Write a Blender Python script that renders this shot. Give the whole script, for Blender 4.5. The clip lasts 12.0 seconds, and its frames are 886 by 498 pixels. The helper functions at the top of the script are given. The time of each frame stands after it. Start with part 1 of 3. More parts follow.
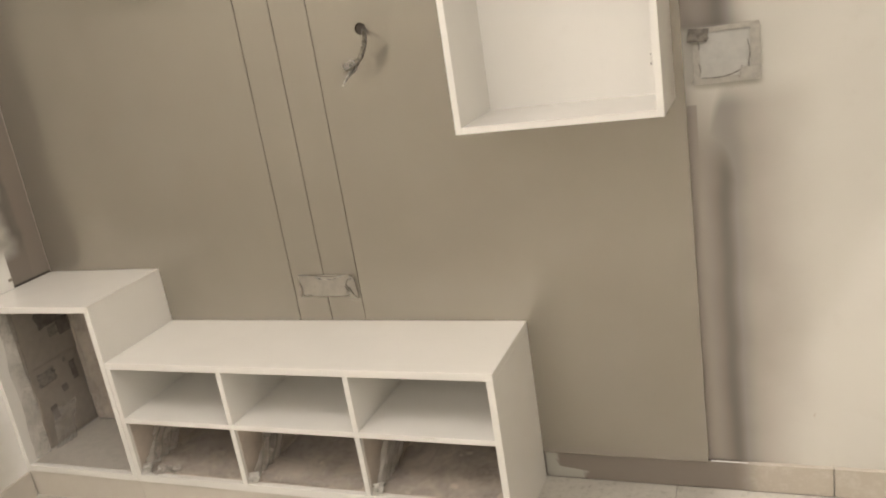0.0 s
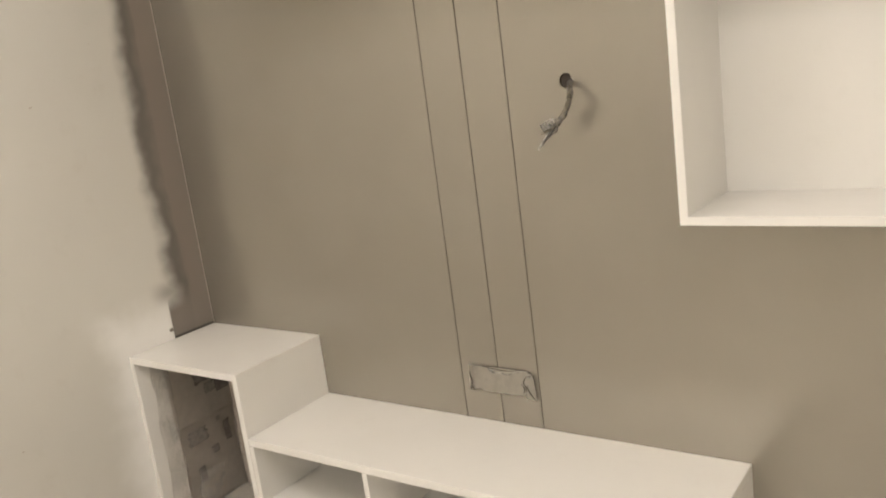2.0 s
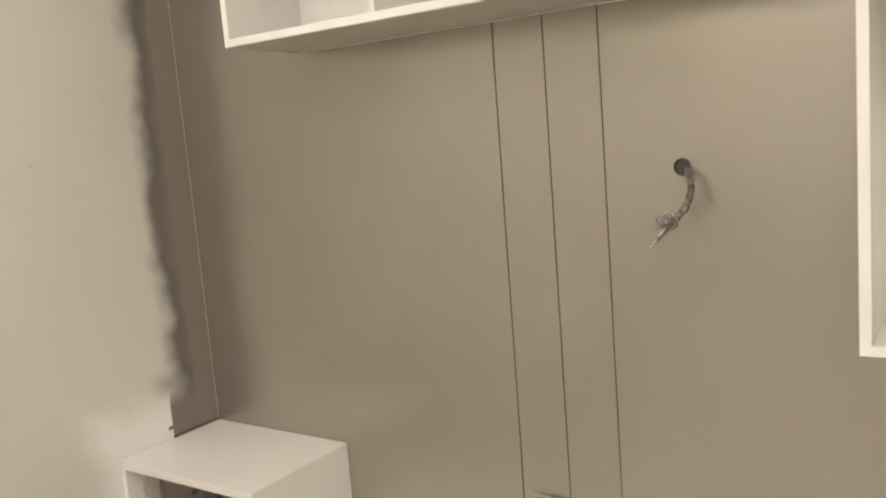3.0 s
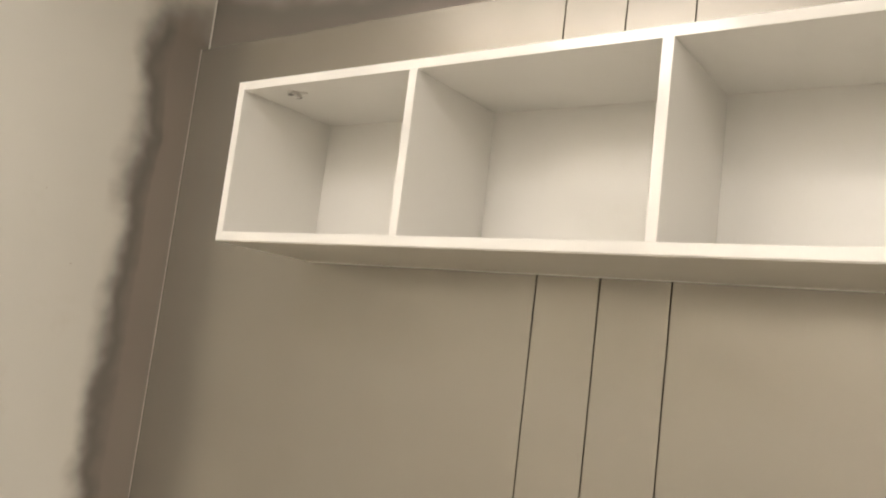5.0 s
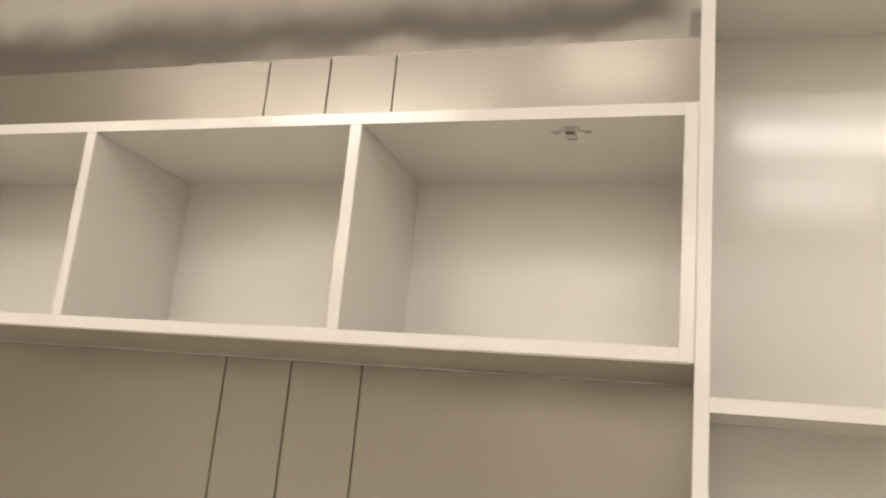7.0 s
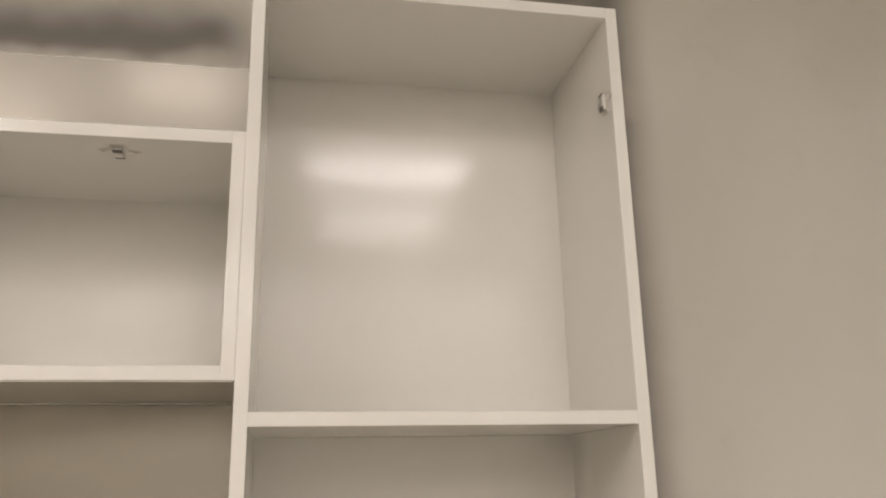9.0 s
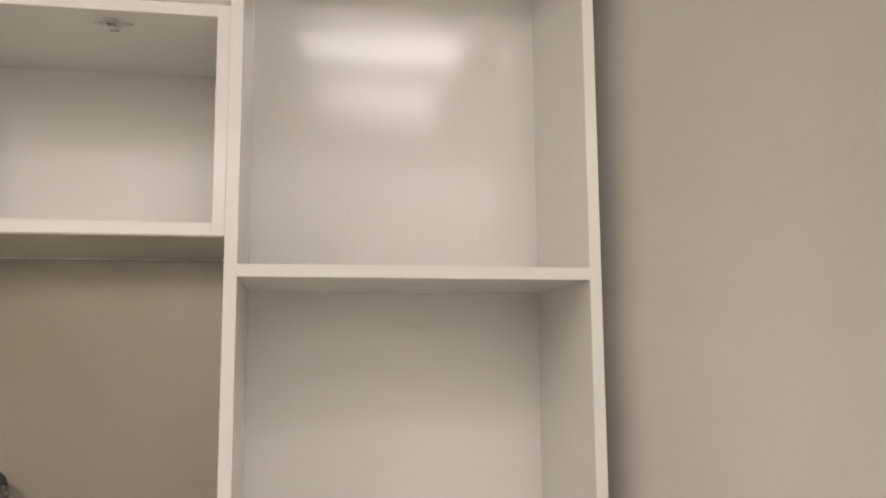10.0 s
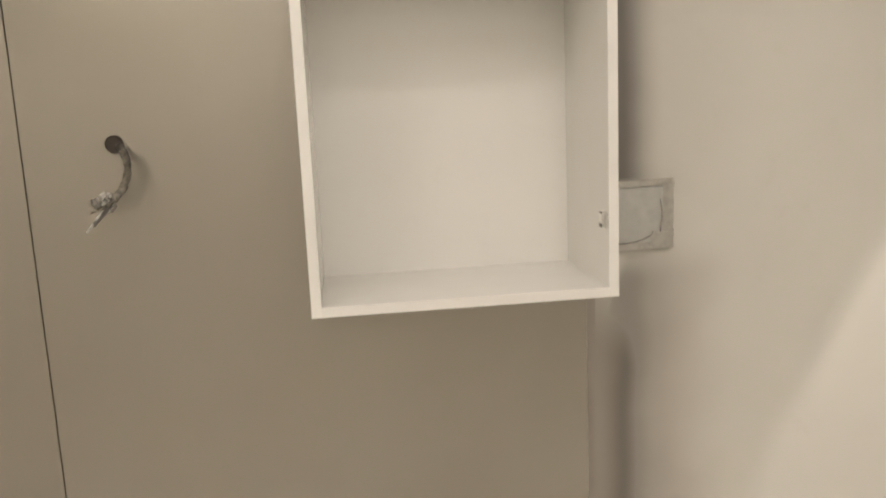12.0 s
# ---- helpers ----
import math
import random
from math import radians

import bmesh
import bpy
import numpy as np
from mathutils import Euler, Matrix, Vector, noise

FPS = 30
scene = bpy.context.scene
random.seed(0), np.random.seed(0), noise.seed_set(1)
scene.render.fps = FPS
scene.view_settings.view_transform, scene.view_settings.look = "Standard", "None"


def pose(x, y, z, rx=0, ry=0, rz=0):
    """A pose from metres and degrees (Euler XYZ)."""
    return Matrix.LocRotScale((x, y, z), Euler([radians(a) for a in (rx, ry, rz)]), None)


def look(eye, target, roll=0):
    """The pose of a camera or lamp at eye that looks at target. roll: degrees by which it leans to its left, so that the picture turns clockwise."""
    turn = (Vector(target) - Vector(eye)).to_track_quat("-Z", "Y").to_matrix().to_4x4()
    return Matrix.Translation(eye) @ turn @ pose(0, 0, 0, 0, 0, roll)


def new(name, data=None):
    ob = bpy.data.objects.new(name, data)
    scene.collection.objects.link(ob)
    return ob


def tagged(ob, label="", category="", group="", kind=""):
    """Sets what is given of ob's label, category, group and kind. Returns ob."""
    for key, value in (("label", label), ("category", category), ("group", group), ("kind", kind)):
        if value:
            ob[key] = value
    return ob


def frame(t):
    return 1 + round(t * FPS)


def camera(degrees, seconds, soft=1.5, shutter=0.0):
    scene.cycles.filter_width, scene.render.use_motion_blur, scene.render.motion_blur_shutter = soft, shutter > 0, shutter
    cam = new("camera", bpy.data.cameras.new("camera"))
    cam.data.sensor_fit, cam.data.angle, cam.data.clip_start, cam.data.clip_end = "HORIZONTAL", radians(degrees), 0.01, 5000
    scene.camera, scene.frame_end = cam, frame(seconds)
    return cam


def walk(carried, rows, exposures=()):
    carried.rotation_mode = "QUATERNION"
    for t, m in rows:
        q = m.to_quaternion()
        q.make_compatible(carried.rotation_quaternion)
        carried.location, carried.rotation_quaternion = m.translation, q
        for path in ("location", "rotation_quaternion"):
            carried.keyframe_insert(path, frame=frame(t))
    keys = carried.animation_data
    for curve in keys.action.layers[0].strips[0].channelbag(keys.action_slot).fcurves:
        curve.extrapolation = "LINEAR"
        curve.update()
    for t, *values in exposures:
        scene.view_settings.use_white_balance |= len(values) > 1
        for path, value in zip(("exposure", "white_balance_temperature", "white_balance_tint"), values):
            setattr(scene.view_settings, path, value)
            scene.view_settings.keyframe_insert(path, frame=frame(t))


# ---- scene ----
cam = camera(56.8, 12.0, 1.9, 0.2)

PATH = [
    (0, (2.722, -2.329, 1.61), (1.967, -0.572, 1.025), -9.1),
    (0.5, (2.63, -2.278, 1.601), (1.787, -0.559, 1.024), -9.7),
    (1, (2.585, -2.135, 1.592), (1.572, -0.496, 1.056), -10.0),
    (1.5, (2.574, -1.98, 1.623), (1.431, -0.408, 1.154), -9.4),
    (2, (2.511, -1.877, 1.627), (1.348, -0.309, 1.194), -7.6),
    (2.5, (2.301, -1.774, 1.655), (1.171, -0.166, 1.29), -6.1),
    (2.7, (2.215, -1.745, 1.657), (1.093, -0.123, 1.322), -5.6),
    (4.3, (1.895, -1.465, 1.661), (0.761, 0.182, 1.729), 1.7),
    (4.5, (1.927, -1.382, 1.712), (0.746, 0.23, 1.806), 3.7),
    (5, (1.884, -1.358, 1.75), (0.722, 0.252, 1.991), 7.0),
    (5.5, (1.849, -1.357, 1.782), (0.721, 0.257, 2.132), 8.1),
    (6, (1.864, -1.352, 1.776), (0.862, 0.328, 2.199), 7.8),
    (6.5, (1.881, -1.317, 1.788), (1.068, 0.46, 2.216), 6.7),
    (7, (1.932, -1.298, 1.798), (1.337, 0.556, 2.252), 5.3),
    (7.5, (1.978, -1.287, 1.796), (1.648, 0.619, 2.301), 4.1),
    (7.7, (1.996, -1.283, 1.8), (1.771, 0.634, 2.325), 3.3),
    (9.3, (1.993, -1.352, 1.788), (2.392, 0.532, 2.329), -1.4),
    (9.5, (2.002, -1.37, 1.785), (2.391, 0.541, 2.231), -1.3),
    (10, (2.031, -1.436, 1.746), (2.379, 0.516, 2.007), -0.4),
    (10.3, (2.08, -1.481, 1.704), (2.38, 0.486, 1.907), -0.1),
    (10.5, (2.074, -1.532, 1.673), (2.405, 0.435, 1.811), -0.3),
    (11, (2.074, -1.584, 1.647), (2.383, 0.392, 1.629), -0.9),
    (11.5, (2.031, -1.63, 1.606), (2.288, 0.348, 1.459), -2.0),
    (12, (1.995, -1.664, 1.603), (2.231, 0.291, 1.254), -2.5),
]
walk(cam, [(t, look(eye, target, roll)) for t, eye, target, roll in PATH],
     [(0, -0.20, 6500, 10), (1.0, -0.10, 6500, 10), (2.5, -0.18, 6500, 10), (4.5, -0.09, 6500, 9), (5.5, -0.24, 6540, 10), (7.5, -0.49, 6740, 11), (9.3, -0.69, 6450, 13), (10.5, -0.68, 6440, 13), (12, -0.50, 6540, 10)])

# ---- light and exposure ----
scene.view_settings.exposure = 0.0
WARM = (1.0, 0.922, 0.868)
CEIL = 2.95

world = bpy.data.worlds.new("world")
world.use_nodes = True
world.node_tree.nodes["Background"].inputs["Color"].default_value = (0.02, 0.02, 0.022, 1)
world.node_tree.nodes["Background"].inputs["Strength"].default_value = 0.3
scene.world = world


def area_lamp(name, x, y, z, sx, sy, watts):
    data = bpy.data.lights.new(name, "AREA")
    data.shape, data.size, data.size_y, data.energy, data.color = "RECTANGLE", sx, sy, watts, WARM
    ob = new(name, data)
    ob.matrix_world = pose(x, y, z)
    return ob


# linear and square panels on the ceiling, then added fill: x, y, width, depth, watts
PANELS = [(2.35, -1.56, 0.60, 0.22, 11), (2.40, -2.20, 0.55, 0.22, 9), (1.67, -0.97, 0.28, 0.28, 0.5), (1.24, -1.16, 0.16, 0.16, 0.15),
          # these three are unseen fill, placed to brighten the walls and bays
          (0.75, -1.80, 0.60, 0.60, 15), (2.30, -4.25, 3.00, 1.60, 12), (4.00, -2.20, 0.80, 0.80, 1)]
FILL_RAFT = (1.02, -1.04, 1.90, 0.52)
for x, y, w, h, watts in PANELS:
    area_lamp("ceiling_and_fill_lamp", x, y, CEIL - 0.030, w, h, watts)
# unseen troughs added as fill, thrown at the ceiling: x, y, width, depth, watts
COVE_Z = 2.62
FILL_COVES = [(0.09, -3.30, 0.10, 3.90, 36), (2.35, -5.31, 4.20, 0.10, 12)]
for x, y, w, h, watts in FILL_COVES:
    area_lamp("fill_cove_lamp", x, y, COVE_Z + 0.012, w, h, watts).matrix_world = pose(x, y, COVE_Z + 0.012, 180)
WASH = (3.78, -0.475)
spot = bpy.data.lights.new("wall_washer_lamp", "SPOT")
spot.energy, spot.color, spot.spot_size, spot.spot_blend, spot.shadow_soft_size = 185, WARM, radians(50), 0.07, 0.03
new("wall_washer_lamp", spot).matrix_world = pose(WASH[0], WASH[1], CEIL - 0.03)


# ---- materials ----
class Nodes:
    """A node material with short calls for the arithmetic in it."""

    def __init__(self, name):
        self.mat = bpy.data.materials.new(name)
        self.mat.use_nodes = True
        self.tree = self.mat.node_tree
        self.bsdf = self.tree.nodes["Principled BSDF"]

    def put(self, socket, value):
        if isinstance(value, bpy.types.NodeSocket):
            self.tree.links.new(value, socket)
        else:
            socket.default_value = value

    def math(self, op, a, b=0.0):
        n = self.tree.nodes.new("ShaderNodeMath")
        n.operation = op
        self.put(n.inputs[0], a), self.put(n.inputs[1], b)
        return n.outputs[0]

    def step(self, x, a, b, lo=0.0, hi=1.0):
        n = self.tree.nodes.new("ShaderNodeMapRange")
        n.interpolation_type = "SMOOTHSTEP"
        for i, v in enumerate((x, a, b, lo, hi)):
            self.put(n.inputs[i], v)
        return n.outputs[0]

    def place(self):
        n = self.tree.nodes.new("ShaderNodeNewGeometry")
        s = self.tree.nodes.new("ShaderNodeSeparateXYZ")
        self.tree.links.new(n.outputs["Position"], s.inputs[0])
        return n.outputs["Position"], s.outputs[0], s.outputs[1], s.outputs[2]

    def noise(self, at, scale, detail=3.0, rough=0.55, stretch=None):
        if stretch:
            m = self.tree.nodes.new("ShaderNodeMapping")
            m.inputs["Scale"].default_value = stretch
            self.tree.links.new(at, m.inputs[0])
            at = m.outputs[0]
        n = self.tree.nodes.new("ShaderNodeTexNoise")
        self.tree.links.new(at, n.inputs["Vector"])
        n.inputs["Scale"].default_value, n.inputs["Detail"].default_value, n.inputs["Roughness"].default_value = scale, detail, rough
        return n.outputs["Fac"]

    def mix(self, f, a, b):
        n = self.tree.nodes.new("ShaderNodeMix")
        n.data_type = "RGBA"
        self.put(n.inputs[0], f)
        self.put(n.inputs[6], a if isinstance(a, bpy.types.NodeSocket) else (*a, 1))
        self.put(n.inputs[7], b if isinstance(b, bpy.types.NodeSocket) else (*b, 1))
        return n.outputs[2]

    def bump(self, height, strength, distance, under=None):
        n = self.tree.nodes.new("ShaderNodeBump")
        n.inputs["Strength"].default_value, n.inputs["Distance"].default_value = strength, distance
        self.put(n.inputs["Height"], height)
        if under:
            self.tree.links.new(under, n.inputs["Normal"])
        return n.outputs[0]

    def done(self, color, rough, normal=None, metal=0.0, coat=0.0):
        self.put(self.bsdf.inputs["Base Color"], color if isinstance(color, bpy.types.NodeSocket) else (*color, 1))
        self.put(self.bsdf.inputs["Roughness"], rough)
        self.bsdf.inputs["Metallic"].default_value = metal
        self.bsdf.inputs["Coat Weight"].default_value = coat
        if normal:
            self.tree.links.new(normal, self.bsdf.inputs["Normal"])
        return self.mat


def lacquer(name, color, tint, rough, wave, dirt=0.06, metal=0.0):
    """Sprayed lacquer: orange peel, slow waves of the board, faint dust."""
    n = Nodes(name)
    at, x, y, z = n.place()
    slow, peel, dust = n.noise(at, 2.6, 2), n.noise(at, 420, 1), n.noise(at, 23, 5, 0.7)
    c = n.mix(n.step(slow, 0.3, 0.7), color, tint)
    c = n.mix(n.math("MULTIPLY", n.step(dust, 0.52, 0.75), dirt), c, (0.45, 0.40, 0.33))
    b = n.bump(peel, 0.10, 0.0004, n.bump(slow, wave, 0.02))
    return n.done(c, n.step(slow, 0.3, 0.75, rough - 0.015, rough + 0.02), b, metal)


SPRAY, SPRAY_DARK, SPRAY_THICK = (0.200, 0.170, 0.143), (0.112, 0.097, 0.083), (0.255, 0.215, 0.180)
PLASTER, PLASTER_TINT = (0.66, 0.637, 0.572), (0.625, 0.60, 0.535)


def plaster_base(n, at):
    slow, grain, blot = n.noise(at, 1.3, 3), n.noise(at, 160, 3), n.noise(at, 9, 5, 0.65)
    c = n.mix(n.step(slow, 0.3, 0.7), PLASTER, PLASTER_TINT)
    c = n.mix(n.math("MULTIPLY", n.step(blot, 0.55, 0.8), 0.25), c, (0.52, 0.48, 0.40))
    return c, n.bump(grain, 0.15, 0.0008, n.bump(slow, 0.25, 0.01))


def plain_plaster():
    n = Nodes("plain_plaster")
    at, x, y, z = n.place()
    c, b = plaster_base(n, at)
    return n.done(n.mix(0.75, c, (0.82, 0.80, 0.76)), 0.62, b)


def left_plaster():
    """Emulsion with a fogged band of taupe overspray along the corner, sharp where masking ended."""
    n = Nodes("left_plaster")
    at, x, y, z = n.place()
    c, b = plaster_base(n, at)
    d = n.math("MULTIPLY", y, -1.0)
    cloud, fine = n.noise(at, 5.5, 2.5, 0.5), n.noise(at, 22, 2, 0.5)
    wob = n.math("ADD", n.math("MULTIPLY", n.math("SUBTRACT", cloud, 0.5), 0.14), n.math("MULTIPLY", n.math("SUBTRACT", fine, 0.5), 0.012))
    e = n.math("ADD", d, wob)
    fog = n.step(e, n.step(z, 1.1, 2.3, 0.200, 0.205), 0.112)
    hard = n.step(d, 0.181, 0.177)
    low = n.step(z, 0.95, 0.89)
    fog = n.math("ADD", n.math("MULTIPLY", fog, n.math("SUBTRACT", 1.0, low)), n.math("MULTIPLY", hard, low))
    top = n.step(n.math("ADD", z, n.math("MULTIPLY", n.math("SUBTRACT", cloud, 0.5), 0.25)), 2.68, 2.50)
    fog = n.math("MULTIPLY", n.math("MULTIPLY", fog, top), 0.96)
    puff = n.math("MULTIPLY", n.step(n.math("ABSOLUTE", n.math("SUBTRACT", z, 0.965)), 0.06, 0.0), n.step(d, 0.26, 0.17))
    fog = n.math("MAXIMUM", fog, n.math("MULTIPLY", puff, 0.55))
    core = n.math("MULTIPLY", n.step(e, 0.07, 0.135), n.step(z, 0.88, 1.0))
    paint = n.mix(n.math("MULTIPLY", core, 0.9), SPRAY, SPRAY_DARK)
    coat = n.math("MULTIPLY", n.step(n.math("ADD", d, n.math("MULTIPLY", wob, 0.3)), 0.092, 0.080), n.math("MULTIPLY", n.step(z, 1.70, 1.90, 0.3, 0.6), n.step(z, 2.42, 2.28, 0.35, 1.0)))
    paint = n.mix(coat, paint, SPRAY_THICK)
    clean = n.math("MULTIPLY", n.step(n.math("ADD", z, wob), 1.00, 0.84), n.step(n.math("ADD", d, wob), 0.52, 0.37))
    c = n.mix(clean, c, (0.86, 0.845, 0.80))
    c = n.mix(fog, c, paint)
    return n.done(c, n.step(fog, 0.0, 1.0, 0.6, 0.42), b)


def back_plaster():
    """The wall behind the panelling: overspray over its top edge and down its open side, with a clean masked patch round the switch."""
    n = Nodes("back_plaster")
    at, x, y, z = n.place()
    c, b = plaster_base(n, at)
    cloud, fine = n.noise(at, 4.2, 2.5, 0.5), n.noise(at, 20, 2, 0.5)
    wob = n.math("ADD", n.math("MULTIPLY", n.math("SUBTRACT", cloud, 0.5), 0.13), n.math("MULTIPLY", n.math("SUBTRACT", fine, 0.5), 0.008))
    h = n.math("ADD", z, wob)
    rise = n.step(x, 0.45, 0.0, 0.0, 0.07)
    h = n.math("SUBTRACT", h, rise)
    over = n.math("MULTIPLY", n.step(h, 2.660, 2.550), n.step(x, 1.96, 1.84))
    pale = n.math("MULTIPLY", n.step(h, 2.535, 2.495), n.step(x, 0.85, 1.5))
    over = n.math("MULTIPLY", over, n.math("SUBTRACT", 1.0, n.math("MULTIPLY", pale, 0.75)))
    corner = n.math("MULTIPLY", n.step(x, 0.09, 0.0), n.step(z, 2.75, 2.58))
    over = n.math("MAXIMUM", over, n.math("MULTIPLY", corner, 0.8))
    w2 = n.math("ADD", x, n.math("MULTIPLY", n.math("SUBTRACT", cloud, 0.5), 0.035))
    side = n.math("MULTIPLY", n.step(w2, 2.690, 2.580), n.step(x, 2.3, 2.4))
    above = n.step(z, 1.412, 1.432)
    below = n.step(n.math("ADD", z, n.math("MULTIPLY", n.math("SUBTRACT", x, 2.60), 0.7)), 1.29, 1.00)
    tongue = n.math("MULTIPLY", n.step(z, 1.222, 1.217), n.step(x, 2.532, 2.527))
    open_z = n.math("MAXIMUM", n.math("MAXIMUM", above, below), tongue)
    fogged = n.math("MULTIPLY", n.step(z, 1.30, 1.20), n.math("MULTIPLY", n.step(n.math("ADD", x, wob), 2.86, 2.60), 0.72))
    side = n.math("MAXIMUM", n.math("MULTIPLY", side, open_z), n.math("MULTIPLY", fogged, n.step(n.math("SUBTRACT", x, n.math("MULTIPLY", z, 0.4)), 2.065, 2.110)))
    core = n.math("MULTIPLY", n.step(w2, 2.520, 2.600), n.step(w2, 2.67, 2.61))
    paint = n.mix(n.math("MULTIPLY", core, 0.9), SPRAY_THICK, SPRAY_DARK)
    thin = n.math("MULTIPLY", n.step(w2, 2.600, 2.530), 0.14)
    side = n.math("MAXIMUM", n.math("MULTIPLY", side, n.math("SUBTRACT", 1.0, thin)), n.math("MULTIPLY", tongue, 0.80))
    spot_d = n.math("ADD", n.math("POWER", n.math("MULTIPLY", n.math("SUBTRACT", x, 2.60), 1.4), 2.0), n.math("POWER", n.math("SUBTRACT", z, 2.455), 2.0))
    over = n.math("MAXIMUM", over, n.math("MULTIPLY", n.step(spot_d, 0.0034, 0.0004), 0.6))
    nick = n.math("MULTIPLY", n.math("MULTIPLY", n.step(x, 1.900, 1.916), n.step(x, 1.99, 1.95)), n.step(z, 2.57, 2.54))
    over = n.math("MAXIMUM", over, n.math("MULTIPLY", nick, 0.8))
    fog = n.math("MULTIPLY", n.math("MAXIMUM", over, side), 0.93)
    ridge = n.mix(n.step(h, 2.490, 2.550), SPRAY_THICK, (0.135, 0.120, 0.100))
    ridge = n.mix(n.math("MULTIPLY", n.step(x, 0.95, 0.35), 0.75), ridge, (0.135, 0.116, 0.096))
    c = n.mix(fog, c, n.mix(n.step(z, 2.44, 2.46), paint, ridge))
    return n.done(c, n.step(fog, 0.0, 1.0, 0.6, 0.45), b)


def ceramic(name, a, b_, rough, spray=False):
    n = Nodes(name)
    at, x, y, z = n.place()
    info = n.tree.nodes.new("ShaderNodeObjectInfo")
    cloud, dust = n.noise(at, 3.5, 5, 0.6), n.noise(at, 38, 5, 0.7)
    c = n.mix(n.step(cloud, 0.3, 0.7), a, b_)
    c = n.mix(n.math("MULTIPLY", info.outputs["Random"], 0.12), c, (0.42, 0.38, 0.31))
    c = n.mix(n.math("MULTIPLY", n.step(dust, 0.45, 0.7), 0.45), c, (0.62, 0.585, 0.52))
    if spray:
        edge = n.math("ADD", x, n.math("MULTIPLY", n.math("SUBTRACT", dust, 0.5), 0.06))
        fresh = n.step(n.math("ADD", edge, n.math("MULTIPLY", n.step(z, 0.045, 0.030), -0.09)), 2.020, 2.002)
        c = n.mix(n.math("MULTIPLY", n.math("MULTIPLY", n.step(n.math("ADD", x, n.math("MULTIPLY", cloud, 0.05)), 2.70, 2.60), n.math("SUBTRACT", 1.0, fresh)), 0.93), c, SPRAY)
        c = n.mix(n.math("MULTIPLY", fresh, 0.65), c, (0.38, 0.385, 0.345))
    return n.done(c, n.step(dust, 0.35, 0.7, rough, rough + 0.3), n.bump(dust, 0.1, 0.0005))


def film_material(name, thin, thick):
    """Cloudy polythene, from thin to thick."""
    n = Nodes(name)
    at, x, y, z = n.place()
    haze = n.noise(at, 9, 2)
    n.done((0.62, 0.58, 0.52), 0.22, n.bump(n.noise(at, 60, 3), 0.2, 0.002))
    clear = n.tree.nodes.new("ShaderNodeBsdfTransparent")
    mixer = n.tree.nodes.new("ShaderNodeMixShader")
    n.put(mixer.inputs[0], n.step(haze, 0.3, 0.7, thin, thick))
    n.tree.links.new(clear.outputs[0], mixer.inputs[1])
    n.tree.links.new(n.bsdf.outputs[0], mixer.inputs[2])
    n.tree.links.new(mixer.outputs[0], n.tree.nodes["Material Output"].inputs[0])
    return n.mat


def wrap_material(name, color, rough, amount, crease=0.5, scale=34):
    n = Nodes(name)
    at, x, y, z = n.place()
    fold = n.noise(at, scale, 4, 0.6)
    c = n.mix(n.step(fold, 0.35, 0.68), color, tuple(v * amount for v in color))
    return n.done(c, rough, n.bump(fold, crease, 0.004))


def plain(name, color, rough, metal=0.0, scale=60, vary=0.85):
    n = Nodes(name)
    at, x, y, z = n.place()
    f = n.noise(at, scale, 3)
    return n.done(n.mix(n.step(f, 0.3, 0.7), color, tuple(v * vary for v in color)), rough, n.bump(f, 0.1, 0.001), metal)


def glow(name, strength):
    mat = bpy.data.materials.new(name)
    mat.use_nodes = True
    b = mat.node_tree.nodes["Principled BSDF"]
    b.inputs["Base Color"].default_value = (0.8, 0.8, 0.8, 1)
    b.inputs["Emission Color"].default_value = (*WARM, 1)
    b.inputs["Emission Strength"].default_value = strength
    return mat


WHITE = lacquer("white_lacquer", (0.785, 0.766, 0.715), (0.770, 0.750, 0.697), 0.13, 0.20, 0.04)
TAUPE = lacquer("pearl_taupe_lacquer", (0.415, 0.385, 0.330), (0.400, 0.368, 0.312), 0.25, 0.12, 0.02, 0.70)
SHADED_WHITE = lacquer("shaded_white_lacquer", (0.50, 0.47, 0.405), (0.47, 0.435, 0.37), 0.32, 0.12, 0.05)
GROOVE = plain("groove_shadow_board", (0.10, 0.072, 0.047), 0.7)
BARE = plain("bare_laminate", (0.57, 0.50, 0.425), 0.5, 0, 18, 0.85)
LEFT, BACK, PLAIN = left_plaster(), back_plaster(), plain_plaster()
TILE = ceramic("floor_tile_glaze", (0.52, 0.495, 0.435), (0.46, 0.435, 0.38), 0.25)
PLINTH = ceramic("plinth_glaze", (0.62, 0.575, 0.50), (0.58, 0.535, 0.465), 0.3)
SKIRT = ceramic("skirting_tile_glaze", (0.50, 0.45, 0.37), (0.46, 0.41, 0.34), 0.3, True)
GROUT = plain("grout", (0.34, 0.31, 0.27), 0.9)
FILM = film_material("polythene_film", 0.16, 0.36)
DENSE_FILM = film_material("bunched_polythene", 0.34, 0.66)
KNOT = wrap_material("bunched_film", (0.84, 0.81, 0.75), 0.2, 0.85, 0.25, 60)
NEWS = wrap_material("newsprint", (0.62, 0.565, 0.495), 0.8, 0.93, 0.15)
INK = plain("printed_ink", (0.38, 0.34, 0.30), 0.8, 0, 40, 0.7)
PALE_INK = plain("faint_print", (0.50, 0.455, 0.40), 0.8, 0, 70, 0.75)
FOIL = wrap_material("clear_tape_wrap", (0.60, 0.56, 0.48), 0.14, 0.88, 0.25)
DULL_FLAP = wrap_material("dusty_tape_flap", (0.50, 0.455, 0.39), 0.4, 0.45, 0.6, 60)
TAPE = wrap_material("masking_tape", (0.80, 0.765, 0.69), 0.5, 0.86, 0.12, 50)
